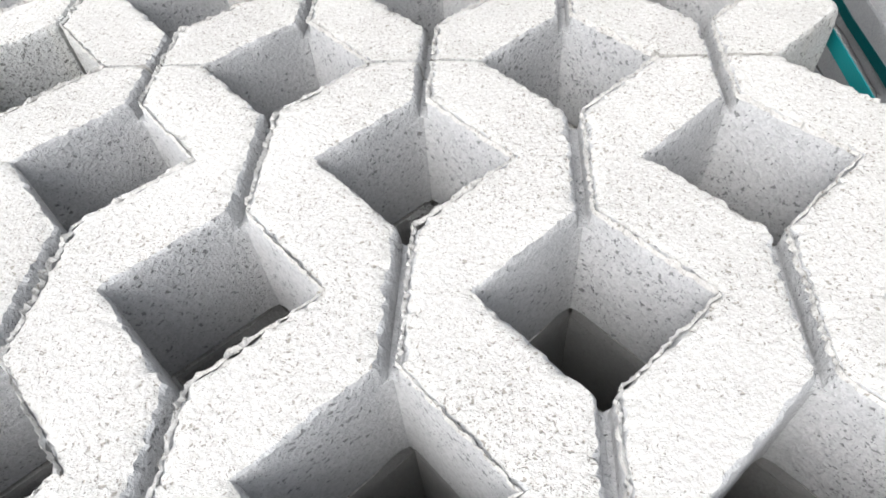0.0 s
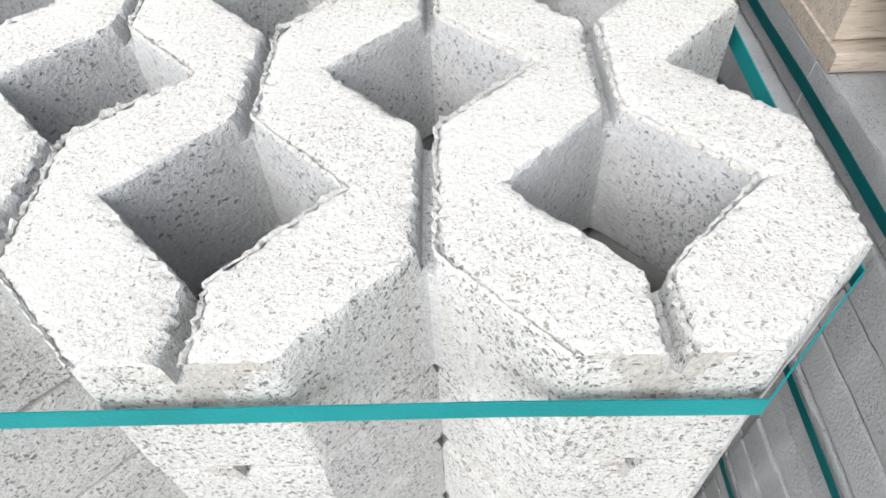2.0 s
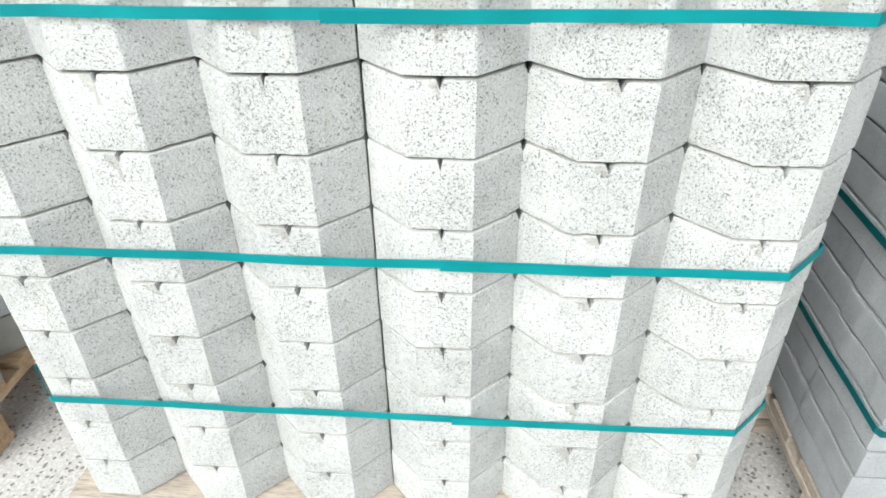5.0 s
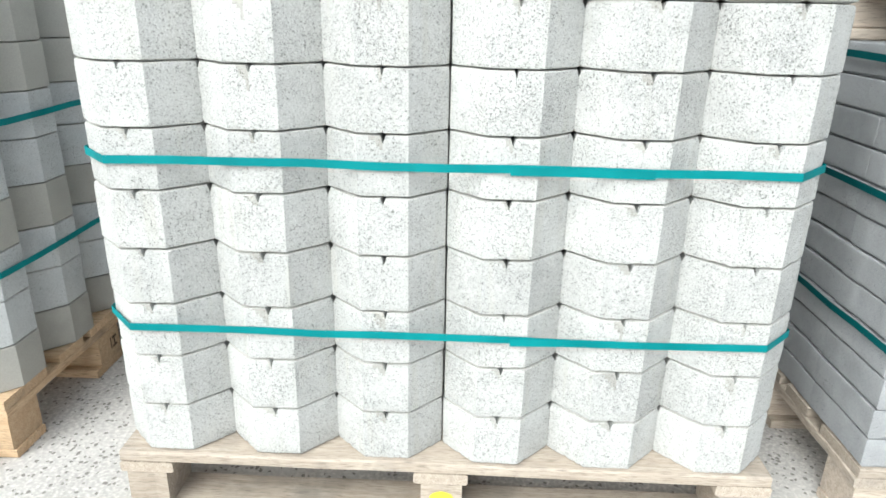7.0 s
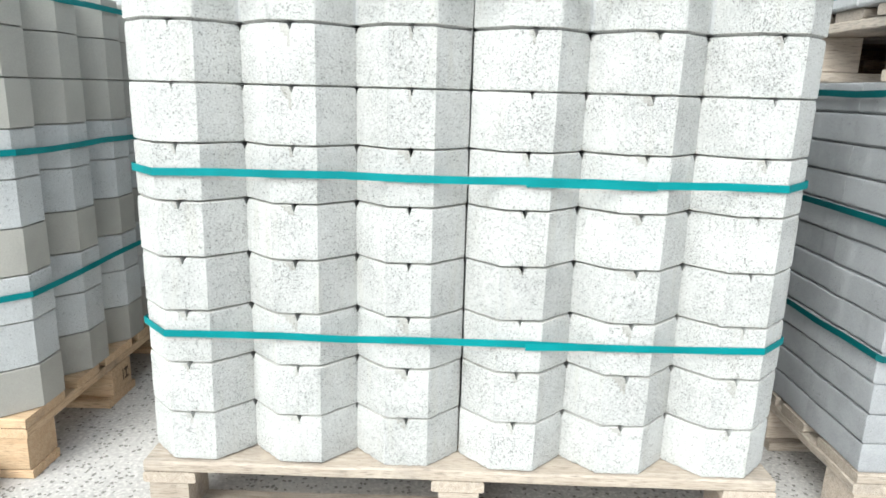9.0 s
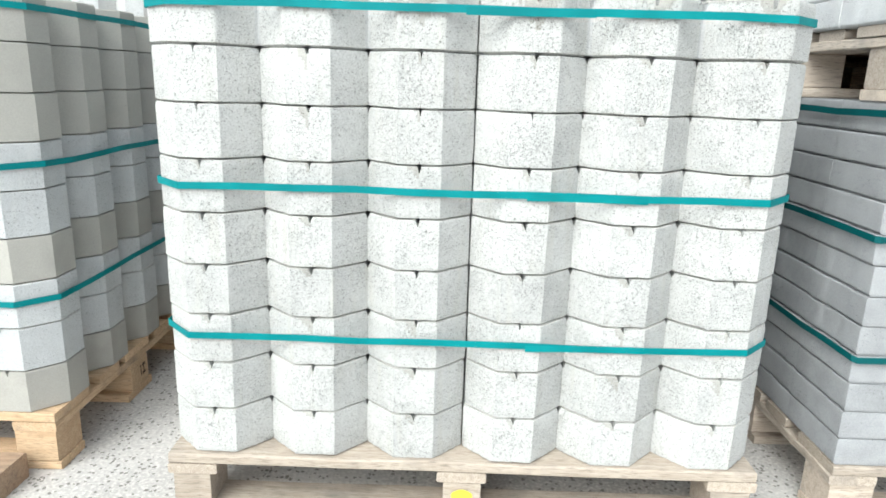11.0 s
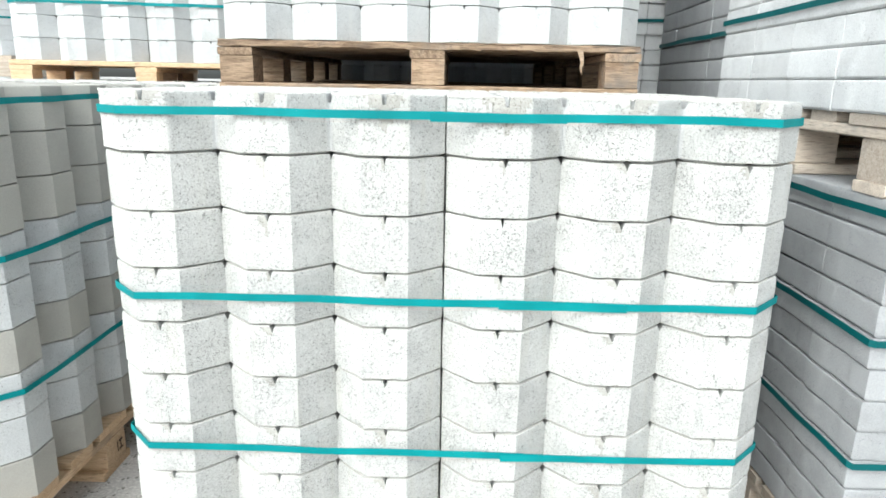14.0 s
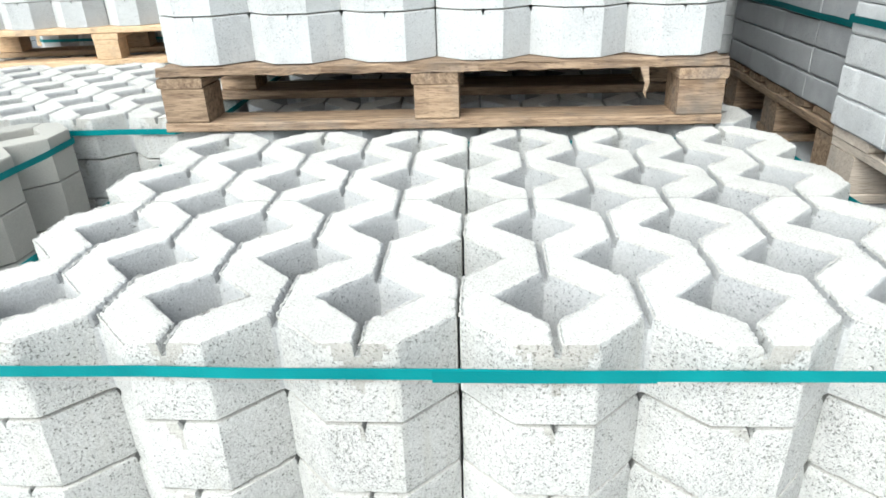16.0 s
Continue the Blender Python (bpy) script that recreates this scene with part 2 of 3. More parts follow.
def roughen(me, longest, chip, wave, seed, rims, keep=None, crisp=19):
    """Cuts the mesh finer where keep(face centre) holds, crumbles its sharp edges near the heights rims by up to chip and lets its faces waver by wave."""
    bm = bmesh.new()
    bm.from_mesh(me)
    for _ in range(7):
        long = [e for e in bm.edges if e.calc_length() > longest and (keep is None or keep((e.verts[0].co + e.verts[1].co) / 2))]
        if not long:
            break
        bmesh.ops.subdivide_edges(bm, edges=long, cuts=1, use_grid_fill=True)
    bm.normal_update()
    rng = random.Random(seed)
    moves = []
    for p in bm.verts:
        if keep is not None and not keep(p.co):
            continue
        bend = max((e.calc_face_angle(0.0) for e in p.link_edges if len(e.link_faces) == 2), default=0.0)
        d = wave * noise.noise(p.co * 55 + Vector((seed * 3.1, 0, 0)))
        if bend > 0.35 and min(abs(p.co.z - h) for h in rims) < 0.005:
            d -= chip * (0.25 + 0.75 * rng.random()) * max(0.0, 0.55 + noise.noise(p.co * 140 + Vector((0, seed * 1.7, 0))))
        moves.append((p, p.normal * d))
    for p, d in moves:
        p.co += d
    bm.to_mesh(me)
    bm.free()
    me.polygons.foreach_set("use_smooth", [True] * len(me.polygons))
    me.set_sharp_from_angle(angle=radians(crisp))
    me.update()
    return me


# ---- ground ----
gm = bmesh.new()
bmesh.ops.create_grid(gm, x_segments=2, y_segments=2, size=400)
gme = bpy.data.meshes.new("ground")
gm.to_mesh(gme)
gm.free()
gme.materials.append(YARD)
tagged(new("ground", gme), "pale exposed-aggregate yard paving with dark stone chips", "ground", kind="structure")

# ---- grass pavers: a lattice of square openings set cornerwise, zigzag ribs between them ----
PITCH, HALF, DEEP, RISE, GROOVE = 0.2, 0.06, 0.4, 0.1, 0.0038


def rib_edges(k, y, trim, groove=GROOVE, wide=None, round_by=0.0):
    """Left and right edge of rib k of a paver (between the lines x = 0.1 k and 0.1 (k + 1)) at the depth y."""
    def bite(line):
        phase = 0.0 if line % 2 == 0 else 0.1
        d = abs((y - phase + 0.1) % PITCH - 0.1)
        u = HALF - d
        if round_by and u < 0.707 * round_by:
            return math.sqrt(max(0.0, round_by ** 2 - (1.414 * round_by - u) ** 2))
        return max(0.0, u)
    wide = wide or [1.0] * 7
    lo = trim if k == 0 else groove * wide[k]
    hi = trim if k == 5 else groove * wide[k + 1]
    return 0.1 * k + max(bite(k), lo), 0.1 * (k + 1) - max(bite(k + 1), hi)


def paver_mesh(name, top, side, hollow, fine=False, seed=0):
    """One grass paver, 60 x 40 x 10 cm, its corner at the origin. fine: ragged edges and burrs for those seen from close by."""
    rng = random.Random(seed)
    trim, inset = 0.0015, 0.0015
    if fine:
        levels = [DEEP * i / 160 for i in range(161)]
    else:
        levels = sorted({round(0.1 * i + d, 4) for i in range(5) for d in (-0.06, -0.04, 0.0, 0.04, 0.06) if -1e-6 <= 0.1 * i + d <= DEEP + 1e-6})
    verts, faces, picks = [], [], []
    wide = [1.0 if fine else rng.uniform(0.35, 0.9) for _ in range(7)]
    foot, soft = (0.0042, 0.009) if fine else (0.0024, 0.0)
    crack = [0.0 if fine else max(0.0, rng.uniform(-0.0008, 0.0003)) for _ in range(7)]
    low = RISE - 0.014 if fine else RISE - rng.uniform(0.010, 0.013)

    def v(x, y, z):
        verts.append((x, min(max(y, inset), DEEP - inset), z))
        return len(verts) - 1

    def f(q, mat):
        faces.append(q)
        picks.append(mat)

    draft = -0.0014                    # the walls lean out a little towards the top
    crest = RISE + 0.0035 if fine else RISE
    tall0 = crest - 0.001
    for k in range(6):
        rows = []
        walk_l = walk_r = 0.0
        for y in levels:
            xl, xr = rib_edges(k, y, trim, GROOVE, wide, soft)
            ml, mr = rib_edges(k, y, trim, GROOVE * (0.75 if fine else 0.25), wide, soft)
            cl, cr = rib_edges(k, y, trim, 1.0, crack, soft)
            bl, br = rib_edges(k, y, trim, 0.0, None, soft)
            jl = jr = zl = zr = 0.0
            yb = min(max(y, 0.0125), DEEP - 0.0125)
            if fine:
                walk_l, walk_r = 0.6 * walk_l + rng.uniform(-0.0022, 0.0022), 0.6 * walk_r + rng.uniform(-0.0024, 0.0024)
                jl, jr, zl, zr = abs(walk_l), abs(walk_r), rng.uniform(-0.0012, 0.0004), rng.uniform(-0.0014, 0.0003)
            dl, dr = (0.0 if fine or k == 0 or bl - 0.1 * k < 0.001 else draft), (0.0 if fine or k == 5 or 0.1 * k + 0.1 - br < 0.001 else draft)
            le = [v(xl + dl + 0.0015 + jl, y, tall0 + zl), v(xl + dl + 0.55 * jl, y, tall0 - 0.003), v(ml + 0.85 * dl, y, low), v(cl + 0.85 * dl, y, low), v(bl, y, foot), v(bl + 0.012, yb, 0.0)]
            ri = [v(xr - dr - 0.0015 - jr, y, tall0 + zr), v(xr - dr - 0.55 * jr, y, tall0 - 0.003), v(mr - 0.85 * dr, y, low), v(cr - 0.85 * dr, y, low), v(br, y, foot), v(br - 0.012, yb, 0.0)]
            inner = [v(xl + 0.008, y, tall0), v(xr - 0.008, y, tall0)] if fine else []
            rows.append((le, ri, [le[0], *inner, ri[0]]))
        for (la, ra, ta), (lb, rb, tb) in zip(rows, rows[1:]):
            for i in range(len(ta) - 1):
                f((ta[i], ta[i + 1], tb[i + 1], tb[i]), 0)
            f((la[5], lb[5], rb[5], ra[5]), 1)
            ya, yb = verts[la[4]][1], verts[lb[4]][1]
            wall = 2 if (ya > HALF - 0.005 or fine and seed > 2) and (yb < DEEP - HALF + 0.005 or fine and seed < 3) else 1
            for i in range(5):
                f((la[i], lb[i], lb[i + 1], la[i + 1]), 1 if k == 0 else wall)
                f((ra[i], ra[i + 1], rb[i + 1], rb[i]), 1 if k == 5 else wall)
        for (le, ri, edge), flip in ((rows[0], False), (rows[-1], True)):
            sign = -1 if flip else 1
            for e in (le, ri):
                for i, d in ((0, draft), (1, draft), (2, 0.85 * draft), (3, 0.85 * draft)):
                    if fine:
                        continue
                    x, y, z = verts[e[i]]
                    verts[e[i]] = (x, y + sign * d, z)
            for i in range(5):
                q = (le[i], le[i + 1], ri[i + 1], ri[i]) if i else (le[0], le[1], ri[1], *reversed(edge[1:]))
                f(tuple(reversed(q)) if flip else q, 1)
        if fine:                       # the burr that the mould leaves along one edge of each rib
            prev = None
            tall = 0.0012
            for i in range(191):
                y = DEEP * i / 190
                xl, _ = rib_edges(k, y, trim)
                tall = min(0.0046, max(0.0, 0.8 * tall + rng.uniform(-0.0010, 0.0016)))
                rise = tall * rng.uniform(0.35, 1.15)
                off = rng.uniform(-0.0016, 0.0009)
                now = (v(xl - 0.0004 + off, y, crest - 0.004), v(xl + 0.0002 + off, y, crest - 0.0012 + rise), v(xl + 0.0017 + off, y, crest - 0.0014 + rise * 0.6), v(xl + 0.0026 + off, y, crest - 0.0022))
                if prev:
                    for j in range(3):
                        f((prev[j], prev[j + 1], now[j + 1], now[j]), 0)
                prev = now
    return mesh_of(name, verts, faces, [top, side, hollow], picks)


def stained(me, left, right, low, seed):
    """Marks the rib ends beside the notches with a beige stain of ragged outline."""
    me.materials.append(RUST)
    rng = random.Random(seed)
    spans = [(0.1 * k, 0.1 * k - left * rng.uniform(0.1, 1.2), 0.1 * k + right * rng.uniform(0.2, 1.2), low + rng.uniform(-0.012, 0.012)) for k in (1, 3, 5)]
    for face in me.polygons:
        x, y, z = face.center
        if y < 0.006 and face.normal.y < -0.6 and any(a * w + m * (1 - w) < x < b * w + m * (1 - w) for m, a, b, w in ((m, a, b, (z - c) / (RISE - c) + 0.3 * noise.noise(Vector((x * 160, seed, z * 160)))) for m, a, b, c in spans if z > c)):
            face.material_index = 3
    return me


PLAIN = [paver_mesh("grass_paver", TOP, SMOOTH, SHADED_INNER, False, s) for s in range(11, 17)]
PLAIN_DAMP = [paver_mesh("grass_paver_damp", DAMP, DAMP, DAMP, False, s) for s in (21, 22)]
FINE = [stained(roughen(paver_mesh("grass_paver_top", TOP, SIDE, INNER, True, s), 0.0062, 0.0018, 0.0003, s, (RISE + 0.0035,), crisp=30), 0.036, 0.034, 0.05, s) for s in (1, 2, 3, 4)]
FRONT = [stained(roughen(paver_mesh("grass_paver_front", TOP, SIDE, SHADED_INNER, False, s), 0.0085, 0.0020, 0.0005, s, (0.0, RISE), lambda p: p.y < 0.075), 0.024, 0.004, 0.070, s) for s in range(31, 37)]


def band_mesh(name, loop, z, tall=0.0135, thick=0.0009, sag=0.002, seed=0, closed=True, plastic=TEAL):
    """A flat strap along a loop of points, pulled tight, its edge wavering a little."""
    rng = random.Random(seed)
    pts = []
    n = len(loop)
    for i in range(n if closed else n - 1):
        a, b = Vector(loop[i]), Vector(loop[(i + 1) % n])
        steps = max(1, int((b - a).length / 0.1))
        for s in range(steps):
            pts.append(a.lerp(b, s / steps))
    if not closed:
        pts.append(Vector(loop[-1]))
    verts, faces = [], []
    m = len(pts)
    mid = sum(pts, Vector((0, 0))) / m
    for p in pts:
        dz = rng.uniform(-sag, sag)
        out = (p - mid).normalized() * thick
        for q, h in ((p, 0), (p, tall), (p + out, tall), (p + out, 0)):
            verts.append((q.x, q.y, z + h + dz))
    for i in range(m if closed else m - 1):
        j = (i + 1) % m
        for e in range(4):
            a, b = 4 * i + e, 4 * i + (e + 1) % 4
            c, d = 4 * j + (e + 1) % 4, 4 * j + e
            faces.append((a, b, c, d))
    return mesh_of(name, verts, [tuple(reversed(q)) for q in faces], [plastic])


def paver_stack(x, y, z, layers, label, seed, turn=0.0, damp=(), fine_top=False, straps=((0, 0.064), (3, 0.046), (6, 0.052)), group="stacks of grass pavers", shift=0.002, squat=1.0):
    """A strapped stack of grass pavers, two by two in each layer, its front left corner at x, y and its foot at z."""
    rng = random.Random(seed)
    top = tagged(new("paver_stack"), label, "paver stack", group)
    top.matrix_basis = pose(x, y, z, 0, 0, turn) @ Matrix.Diagonal((1, 1, squat, 1))
    for i in range(layers):
        level = layers - 1 - i         # i counts from the top
        for cx, cy in ((0, 0), (1, 0), (0, 1), (1, 1)):
            me = rng.choice(PLAIN_DAMP) if i in damp else (FINE[(cx + 2 * cy) % 4] if fine_top and i == 0 else rng.choice(FRONT if fine_top and cy == 0 else PLAIN))
            amount = shift * (0.4 if i == 0 else 1.0)
            child("grass_paver", me, top, pose(0.6 * cx + rng.uniform(-1, 1) * amount * 0.5, 0.4 * cy + rng.uniform(-1, 1) * amount, level * RISE, 0, 0, rng.uniform(-0.09, 0.09)))
    o = 0.0045
    loop = [(0.06, -o), (1.14, -o), (1.2 + o, 0.06), (1.2 + o, 0.74), (1.14, 0.8 + o), (0.06, 0.8 + o), (-o, 0.74), (-o, 0.06)]
    for i, up in straps:
        h = (layers - 1 - i) * RISE + up
        band = child("strap", band_mesh("strap", loop, h, seed=seed + i), top, None, "taut teal plastic strap")
        x0 = rng.uniform(0.42, 0.72)
        child("strap_tail", band_mesh("strap_tail", [(x0, -o - 0.0012), (x0 + 0.22, -o - 0.0012)], h - 0.003, seed=seed + i + 50, closed=False), band)
    return top


def pallet(x, y, z, wood, label, seed, turn=0.0, splinter=False, mark=False, stamp=False, squat=1.0, foot_wide=0.096):
    """A four-way pallet 120 x 80 x 14.4 cm, its front left corner at x, y: deck boards, cross boards, nine feet, runners."""
    rng = random.Random(seed)
    top = tagged(new("pallet"), label, "pallet", "pallets")
    top.matrix_basis = pose(x, y, z, 0, 0, turn) @ Matrix.Diagonal((1, 1, squat, 1))
    quarter = pose(0, 0, 0, 0, 0, 90)

    def aged(me, n):
        """Split, chipped edges on the pallets of brown old wood."""
        return roughen(me, 0.03, 0.011, 0.002, n, (0.0, 0.022)) if wood is WOOD_BROWN else me

    for i, (yc, w) in enumerate(((0.0725, 0.145), (0.245, 0.1), (0.4, 0.145), (0.555, 0.1), (0.7275, 0.145))):
        child("deck_board", aged(board_mesh("deck_board", (1.2 + rng.uniform(-0.006, 0.004), w, 0.022), wood, seed * 31 + i), seed + i), top, pose(0.6, yc, 0.122))
    for i, xc in enumerate((0.05, 0.6, 1.15)):
        child("cross_board", board_mesh("cross_board", (0.798, 0.1, 0.022), wood, seed * 37 + i), top, pose(xc, 0.4, 0.0995) @ quarter)
        for j, yc in enumerate((0.053, 0.4, 0.747)):
            foot = child("foot_block", board_mesh("foot_block", (foot_wide + rng.uniform(-0.004, 0.002), 0.1, 0.0778), wood, seed * 41 + 3 * i + j, cuts=3), top, pose(xc + rng.uniform(-0.003, 0.003), yc, 0.022))
            if mark and xc == 0.6 and yc < 0.1:
                paint = [(0.021 * math.cos(a) * (1 + 0.15 * math.sin(3 * a)), -0.0522, 0.043 + 0.019 * math.sin(a)) for a in [math.tau * q / 20 for q in range(20)]]
                child("paint_mark", mesh_of("paint_mark", paint, [tuple(range(20))], [YELLOW]), foot, None, "dab of yellow marking paint")
            if stamp and xc > 1 and 0.3 < yc < 0.5:
                for a, b, lo, hi in ((0.004, 0.009, 0.026, 0.058), (0.014, 0.034, 0.05, 0.058), (0.014, 0.034, 0.026, 0.033), (0.021, 0.027, 0.033, 0.05)):
                    bar = [(0.0505, y, z) for y, z in ((a, lo), (b, lo), (b, hi), (a, hi))]
                    child("stamp_mark", mesh_of("stamp_mark", bar, [(0, 1, 2, 3)], [INK]), foot, None, "dark branded stamp on the pale wood")
    for i, (yc, w) in enumerate(((0.053, 0.1), (0.4, 0.145), (0.747, 0.1))):
        child("runner", board_mesh("runner", (1.198, w, 0.0218), wood, seed * 43 + i), top, pose(0.6, yc, 0))
    if splinter:
        pts = [(0.0, 0.0, 0.0, 0.011), (0.003, -0.004, -0.016, 0.008), (0.006, -0.007, -0.034, 0.006), (0.002, -0.006, -0.052, 0.004), (0.006, -0.004, -0.066, 0.001)]
        vs = [p for x, y, z, w in pts for p in ((x - w, y, z), (x + w * 0.6, y - 0.001, z), (x, y + w * 0.5, z))]
        fs = [(3 * i + j, 3 * i + (j + 1) % 3, 3 * i + 3 + (j + 1) % 3, 3 * i + 3 + j) for i in range(4) for j in range(3)]
        child("splinter", mesh_of("splinter", vs, fs, [WOOD_BROWN]), top, pose(1.03, -0.002, 0.128), "torn splinter hanging from the deck edge")
    return top


# ---- block pavers: waisted solid blocks, 20 x 16.5 x 6 cm ----
def block_mesh(name, mat, seed):
    rng = random.Random(seed)
    half = [(0.0, 0.0008), (0.0008, 0.0), (0.05, 0.0), (0.066, 0.0016), (0.132, 0.0016), (0.148, 0.0), (0.1986, 0.0), (0.1994, 0.0008)]
    w = 0.1635
    ring = [(d, y) for y, d in half] + [(w - d, y) for y, d in reversed(half)]
    cx, cy = w / 2, 0.09975
    verts, faces = [], []
    for z, s in ((0.0, 0.945), (0.005, 1.002), (0.0572, 0.996), (0.0604, 0.982)):
        for x, y in ring:
            verts.append((cx + (x - cx) * s + rng.uniform(-0.0006, 0.0006), cy + (y - cy) * (1 - (1 - s) * 0.25), z))
    k = len(ring)
    for r in range(3):
        for j in range(k):
            a, b = r * k + j, r * k + (j + 1) % k
            faces.append((a, a + k, b + k, b))
    faces.append(tuple(range(k)))
    faces.append(tuple(reversed(range(3 * k, 4 * k))))
    return roughen(mesh_of(name, verts, faces, [mat]), 0.013, 0.0011, 0.0002, seed, (0.0, 0.06), lambda p: p.x < 0.012 or p.y < 0.008)


BLOCKS = [block_mesh("block_paver", GREY, s) for s in range(5)]
SHADED_BLOCKS = [block_mesh("shaded_block_paver", SHADED_GREY, s) for s in range(5)]


def block_stack(x, y, z, layers, label, seed, turn=0.0, straps=(0.03, 0.26, 0.505), group="stacks of block pavers", deep=4, wide=7, jut=None, blocks=BLOCKS):
    """A strapped stack of block pavers whose left and front faces and top are laid block by block."""
    rng = random.Random(seed)
    top = tagged(new("block_stack"), label, "paver stack", group)
    top.matrix_basis = pose(x, y, z, 0, 0, turn)
    for level in range(layers):
        dx, dy = rng.uniform(-0.002, 0.002), rng.uniform(-0.004, 0.004)
        for i in range(wide):
            for j in range(deep):
                step = 0.001 * math.sin(seed + 2.3 * j)
                if 0 < i < wide - 1 and 0 < j < deep - 1 and level < layers - 1:
                    continue           # the closed core of the stack
                out = -0.024 if jut == (level, i, j) else 0.0
                child("block_paver", rng.choice(blocks), top, pose(0.165 * i + dx + out + step + rng.uniform(-0.0015, 0.0015), 0.2 * j + dy + rng.uniform(-0.001, 0.001), 0.0615 * level, 0, 0, rng.uniform(-0.25, 0.25)))
    lx, ly, o = 0.165 * wide, 0.2 * deep, 0.008
    loop = [(0, -o), (lx, -o), (lx + o, 0), (lx + o, ly), (lx, ly + o), (0, ly + o), (-o, ly), (-o, 0)]
    for i, d in enumerate(straps):
        child("strap", band_mesh("strap", loop, layers * 0.0615 - d, seed=seed + i, plastic=DARK_TEAL), top, None, "taut dark teal plastic strap")
    return top


P = 0.144
# main stack
pallet(-0.60, -0.008, 0, WOOD_WORN, "pale worn wooden pallet under the light grey grass pavers", 3, mark=True, foot_wide=0.078)
paver_stack(-0.60, 0.0, P, 9, "nine layers of light grey concrete grass pavers strapped on a pallet", 11, fine_top=True)
# left stack
pallet(-2.112, 0.132, 0, WOOD_PALE, "fresh yellow wooden pallet under damp grass pavers", 5, stamp=True)
paver_stack(-2.107, 0.133, P, 9, "grey grass pavers strapped on a yellow pallet, some rows damp, dark", 17, damp=(0, 1, 2, 5, 8))
plank = tagged(new("loose_beam", board_mesh("loose_beam", (0.7, 0.1, 0.06), WOOD_TAN, 77, cuts=12)), "short tan wooden beam lying on the paving beside a pallet", "beam")
plank.matrix_basis = pose(-1.323, 0.066, 0, 0, 0, -1)
# second row, with a second tier on it
pallet(-1.84, 0.94, 0, WOOD_WORN, "worn wooden pallet under a stack of grass pavers", 7)
paver_stack(-1.84, 0.95, P, 9, "nine layers of light grey grass pavers strapped on a pallet", 23, fine_top=True)
pallet(-0.58, 0.86, 0, WOOD_WORN, "worn wooden pallet under a stack of grass pavers", 8)
paver_stack(-0.58, 0.87, P, 9, "nine layers of grass pavers carrying a second loaded pallet", 29, squat=0.99, straps=((1, 0.046), (3, 0.046), (6, 0.052)))
pallet(-0.672, 0.85, P + 0.8912, WOOD_BROWN, "weathered brown wooden pallet standing on a paver stack, edge splintered", 9, splinter=True, squat=0.97)
paver_stack(-0.672, 0.862, 1.97 * P + 0.8912, 9, "light grey grass pavers strapped on a brown second-tier pallet", 31, straps=((6, 0.045), (3, 0.045), (0, 0.05)))
# third row left
pallet(-2.1, 1.80, 0, WOOD_WORN, "worn wooden pallet under a stack of grass pavers", 12)
paver_stack(-2.1, 1.80, P, 9, "nine layers of thinner grass pavers carrying a second loaded pallet", 37, squat=0.935)
pallet(-2.05, 2.0, 0.986, WOOD_PALE, "yellow wooden pallet standing on a paver stack", 13, turn=8)
paver_stack(-2.05, 2.01, 0.986 + P, 9, "pale grey grass pavers strapped on a pallet in the second tier", 41, turn=8)
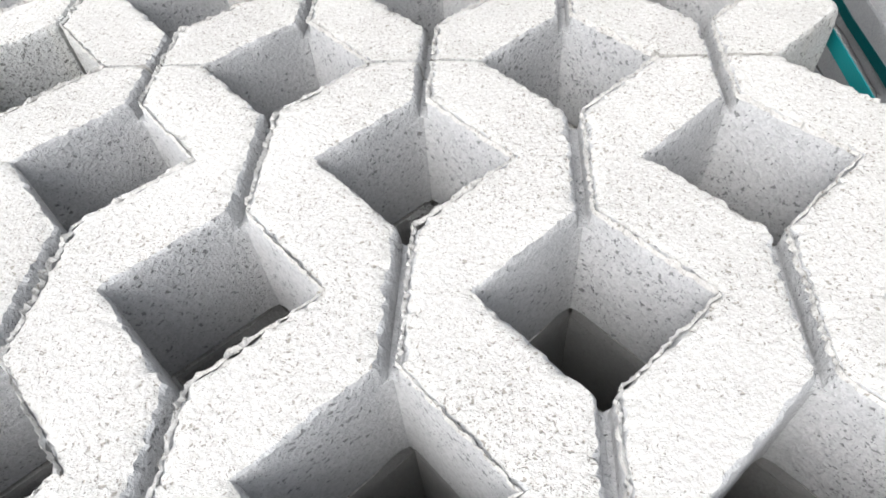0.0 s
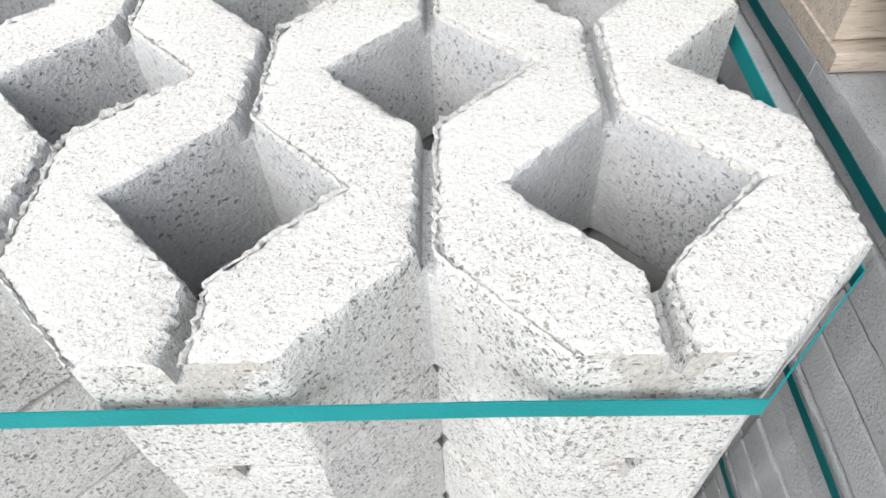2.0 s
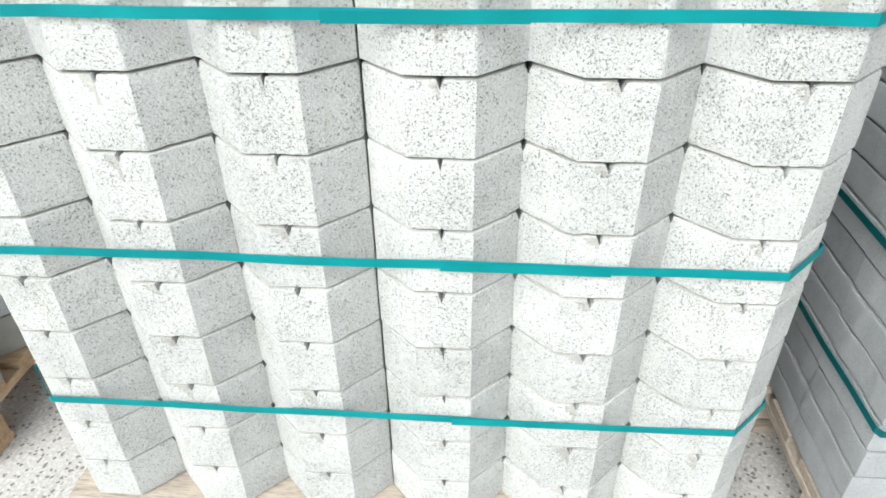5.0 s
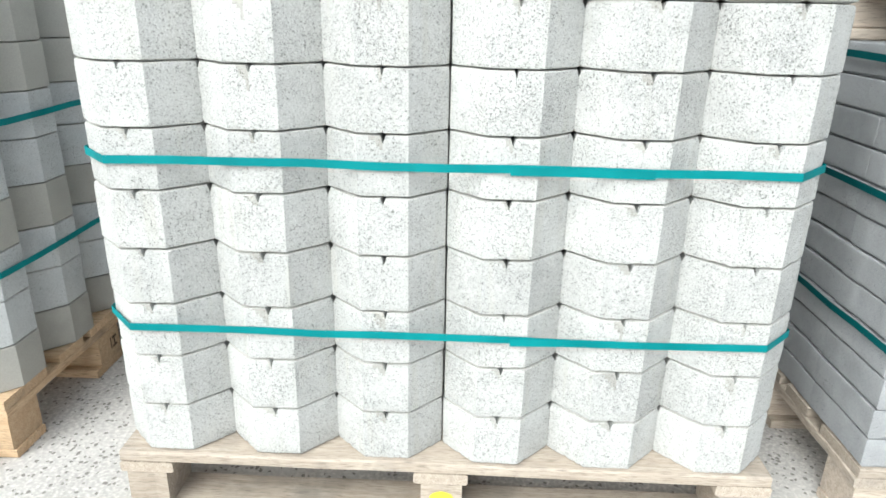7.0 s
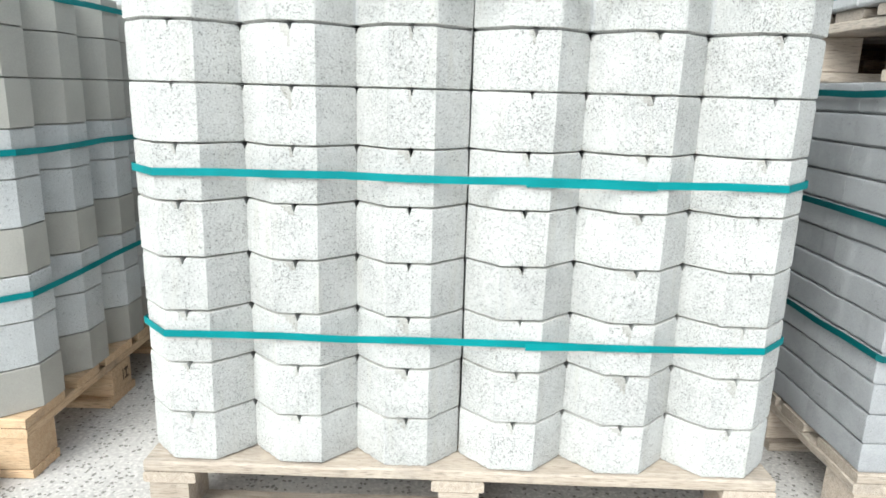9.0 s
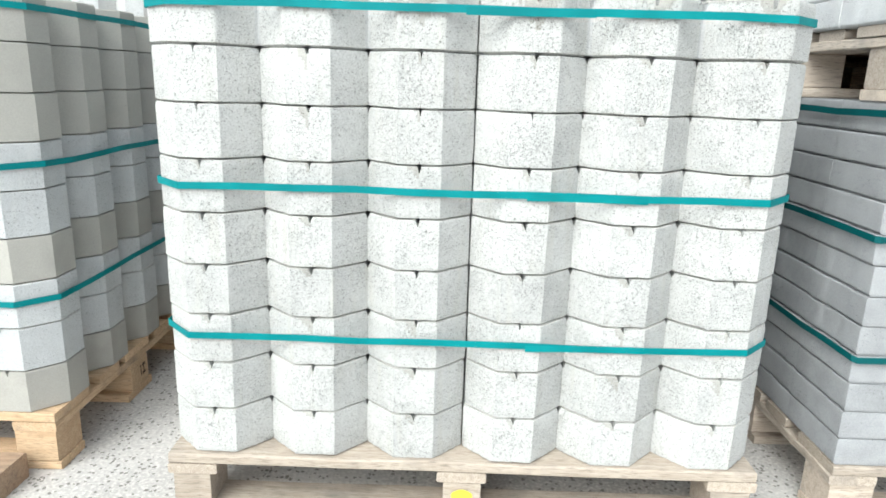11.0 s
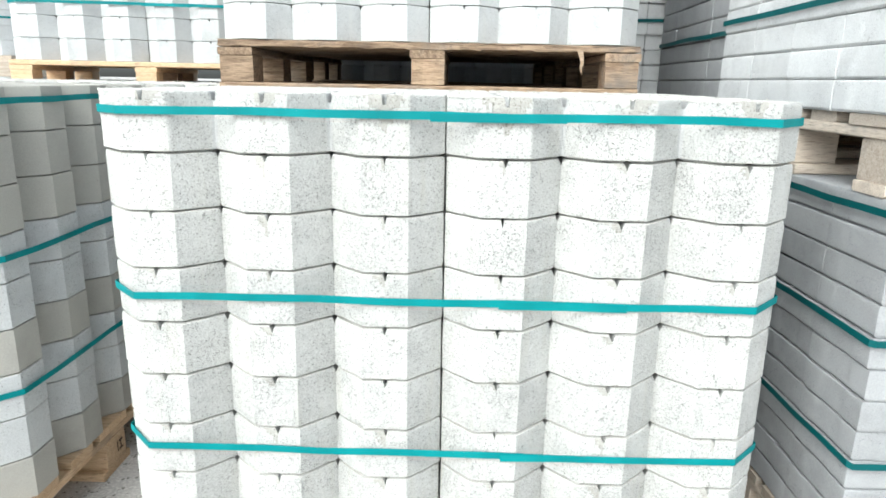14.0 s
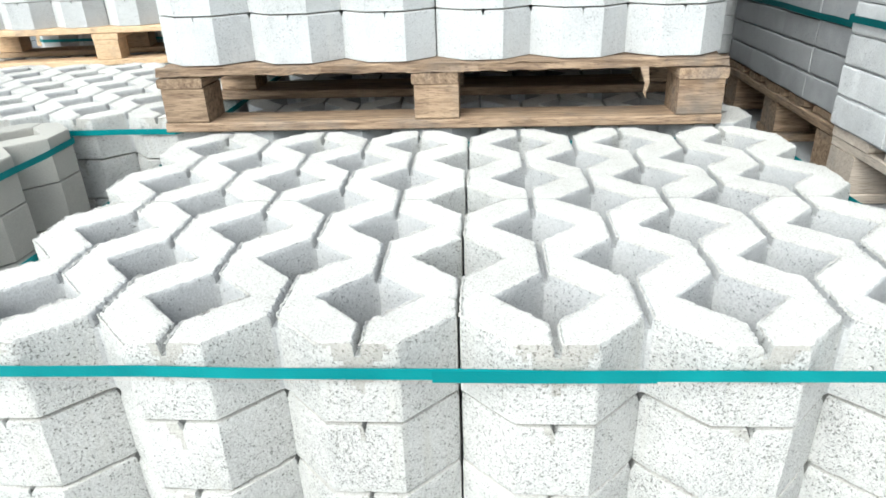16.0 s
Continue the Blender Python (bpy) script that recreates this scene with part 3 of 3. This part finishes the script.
# right: block pavers in two tiers
pallet(0.77, 0.03, 0, WOOD_WORN, "worn wooden pallet under grey block pavers", 14)
block_stack(0.775, 0.035, P, 12, "grey block pavers on a pallet, one block jutting out", 43, jut=(10, 0, 2), blocks=SHADED_BLOCKS)
pallet(0.775, 0.08, P + 0.738, WOOD_BLEACHED, "pale worn pallet standing on block pavers", 15)
block_stack(0.765, 0.08, 2 * P + 0.738, 13, "light grey block pavers strapped on a second-tier pallet", 47, straps=(0.03, 0.32, 0.592))
pallet(0.80, 0.93, 0, WOOD_BROWN, "brown wooden pallet under grey block pavers", 16, turn=5)
block_stack(0.80, 0.93, P, 12, "twelve layers of grey block pavers carrying a second loaded pallet", 53, turn=5, blocks=SHADED_BLOCKS)
pallet(0.80, 0.91, P + 0.738, WOOD_BROWN, "broken brown pallet standing on block pavers", 18, turn=-2)
block_stack(0.80, 0.91, 2 * P + 0.738, 13, "grey block pavers strapped on a second-tier brown pallet", 59, turn=-2, straps=(0.03, 0.32, 0.61), blocks=SHADED_BLOCKS)
# fourth row and what stands far off
pallet(-2.15, 2.66, 0, WOOD_WORN, "worn wooden pallet under a stack of grass pavers", 19)
paver_stack(-2.15, 2.66, P, 9, "nine layers of grass pavers strapped on a worn pallet", 61)
pallet(-0.7, 1.69, 0, WOOD_WORN, "worn wooden pallet under a stack of grass pavers", 20)
paver_stack(-0.7, 1.69, P, 9, "nine layers of grass pavers strapped on a worn pallet", 67)
pallet(-0.7, 1.69, P + 0.9, WOOD_BROWN, "weathered brown wooden pallet standing on a paver stack", 21)
paver_stack(-0.7, 1.69, 2 * P + 0.9, 9, "light grey grass pavers strapped on a second-tier pallet", 71)
pallet(-4.3, 3.6, 0, WOOD_WORN, "worn wooden pallet under a far stack of pavers", 22)
paver_stack(-4.3, 3.6, P, 9, "far stack of grey grass pavers strapped on a pallet", 73)
pallet(-4.3, 3.6, P + 0.9, WOOD_WORN, "worn wooden pallet standing on a far paver stack", 23)
paver_stack(-4.3, 3.6, 2 * P + 0.9, 4, "four layers of pale grass pavers on a second-tier pallet", 79, straps=((1, 0.045),))
pallet(0.62, 1.80, 0, WOOD_BROWN, "brown wooden pallet under grey block pavers", 24)
block_stack(0.62, 1.80, P, 12, "twelve layers of grey block pavers on a brown pallet", 83)
pallet(0.62, 1.80, P + 0.738, WOOD_BROWN, "brown pallet standing on block pavers", 25)
block_stack(0.62, 1.80, 2 * P + 0.738, 13, "grey block pavers strapped on a second-tier brown pallet", 89)
# Unseen stack, added to stop bright background showing through the pallet openings.
pallet(-0.7, 2.54, 0, WOOD_WORN, "worn wooden pallet under the added tall stack of pavers", 26)
paver_stack(-0.7, 2.54, P, 12, "twelve layers of grass pavers added unseen behind the other stacks", 97)
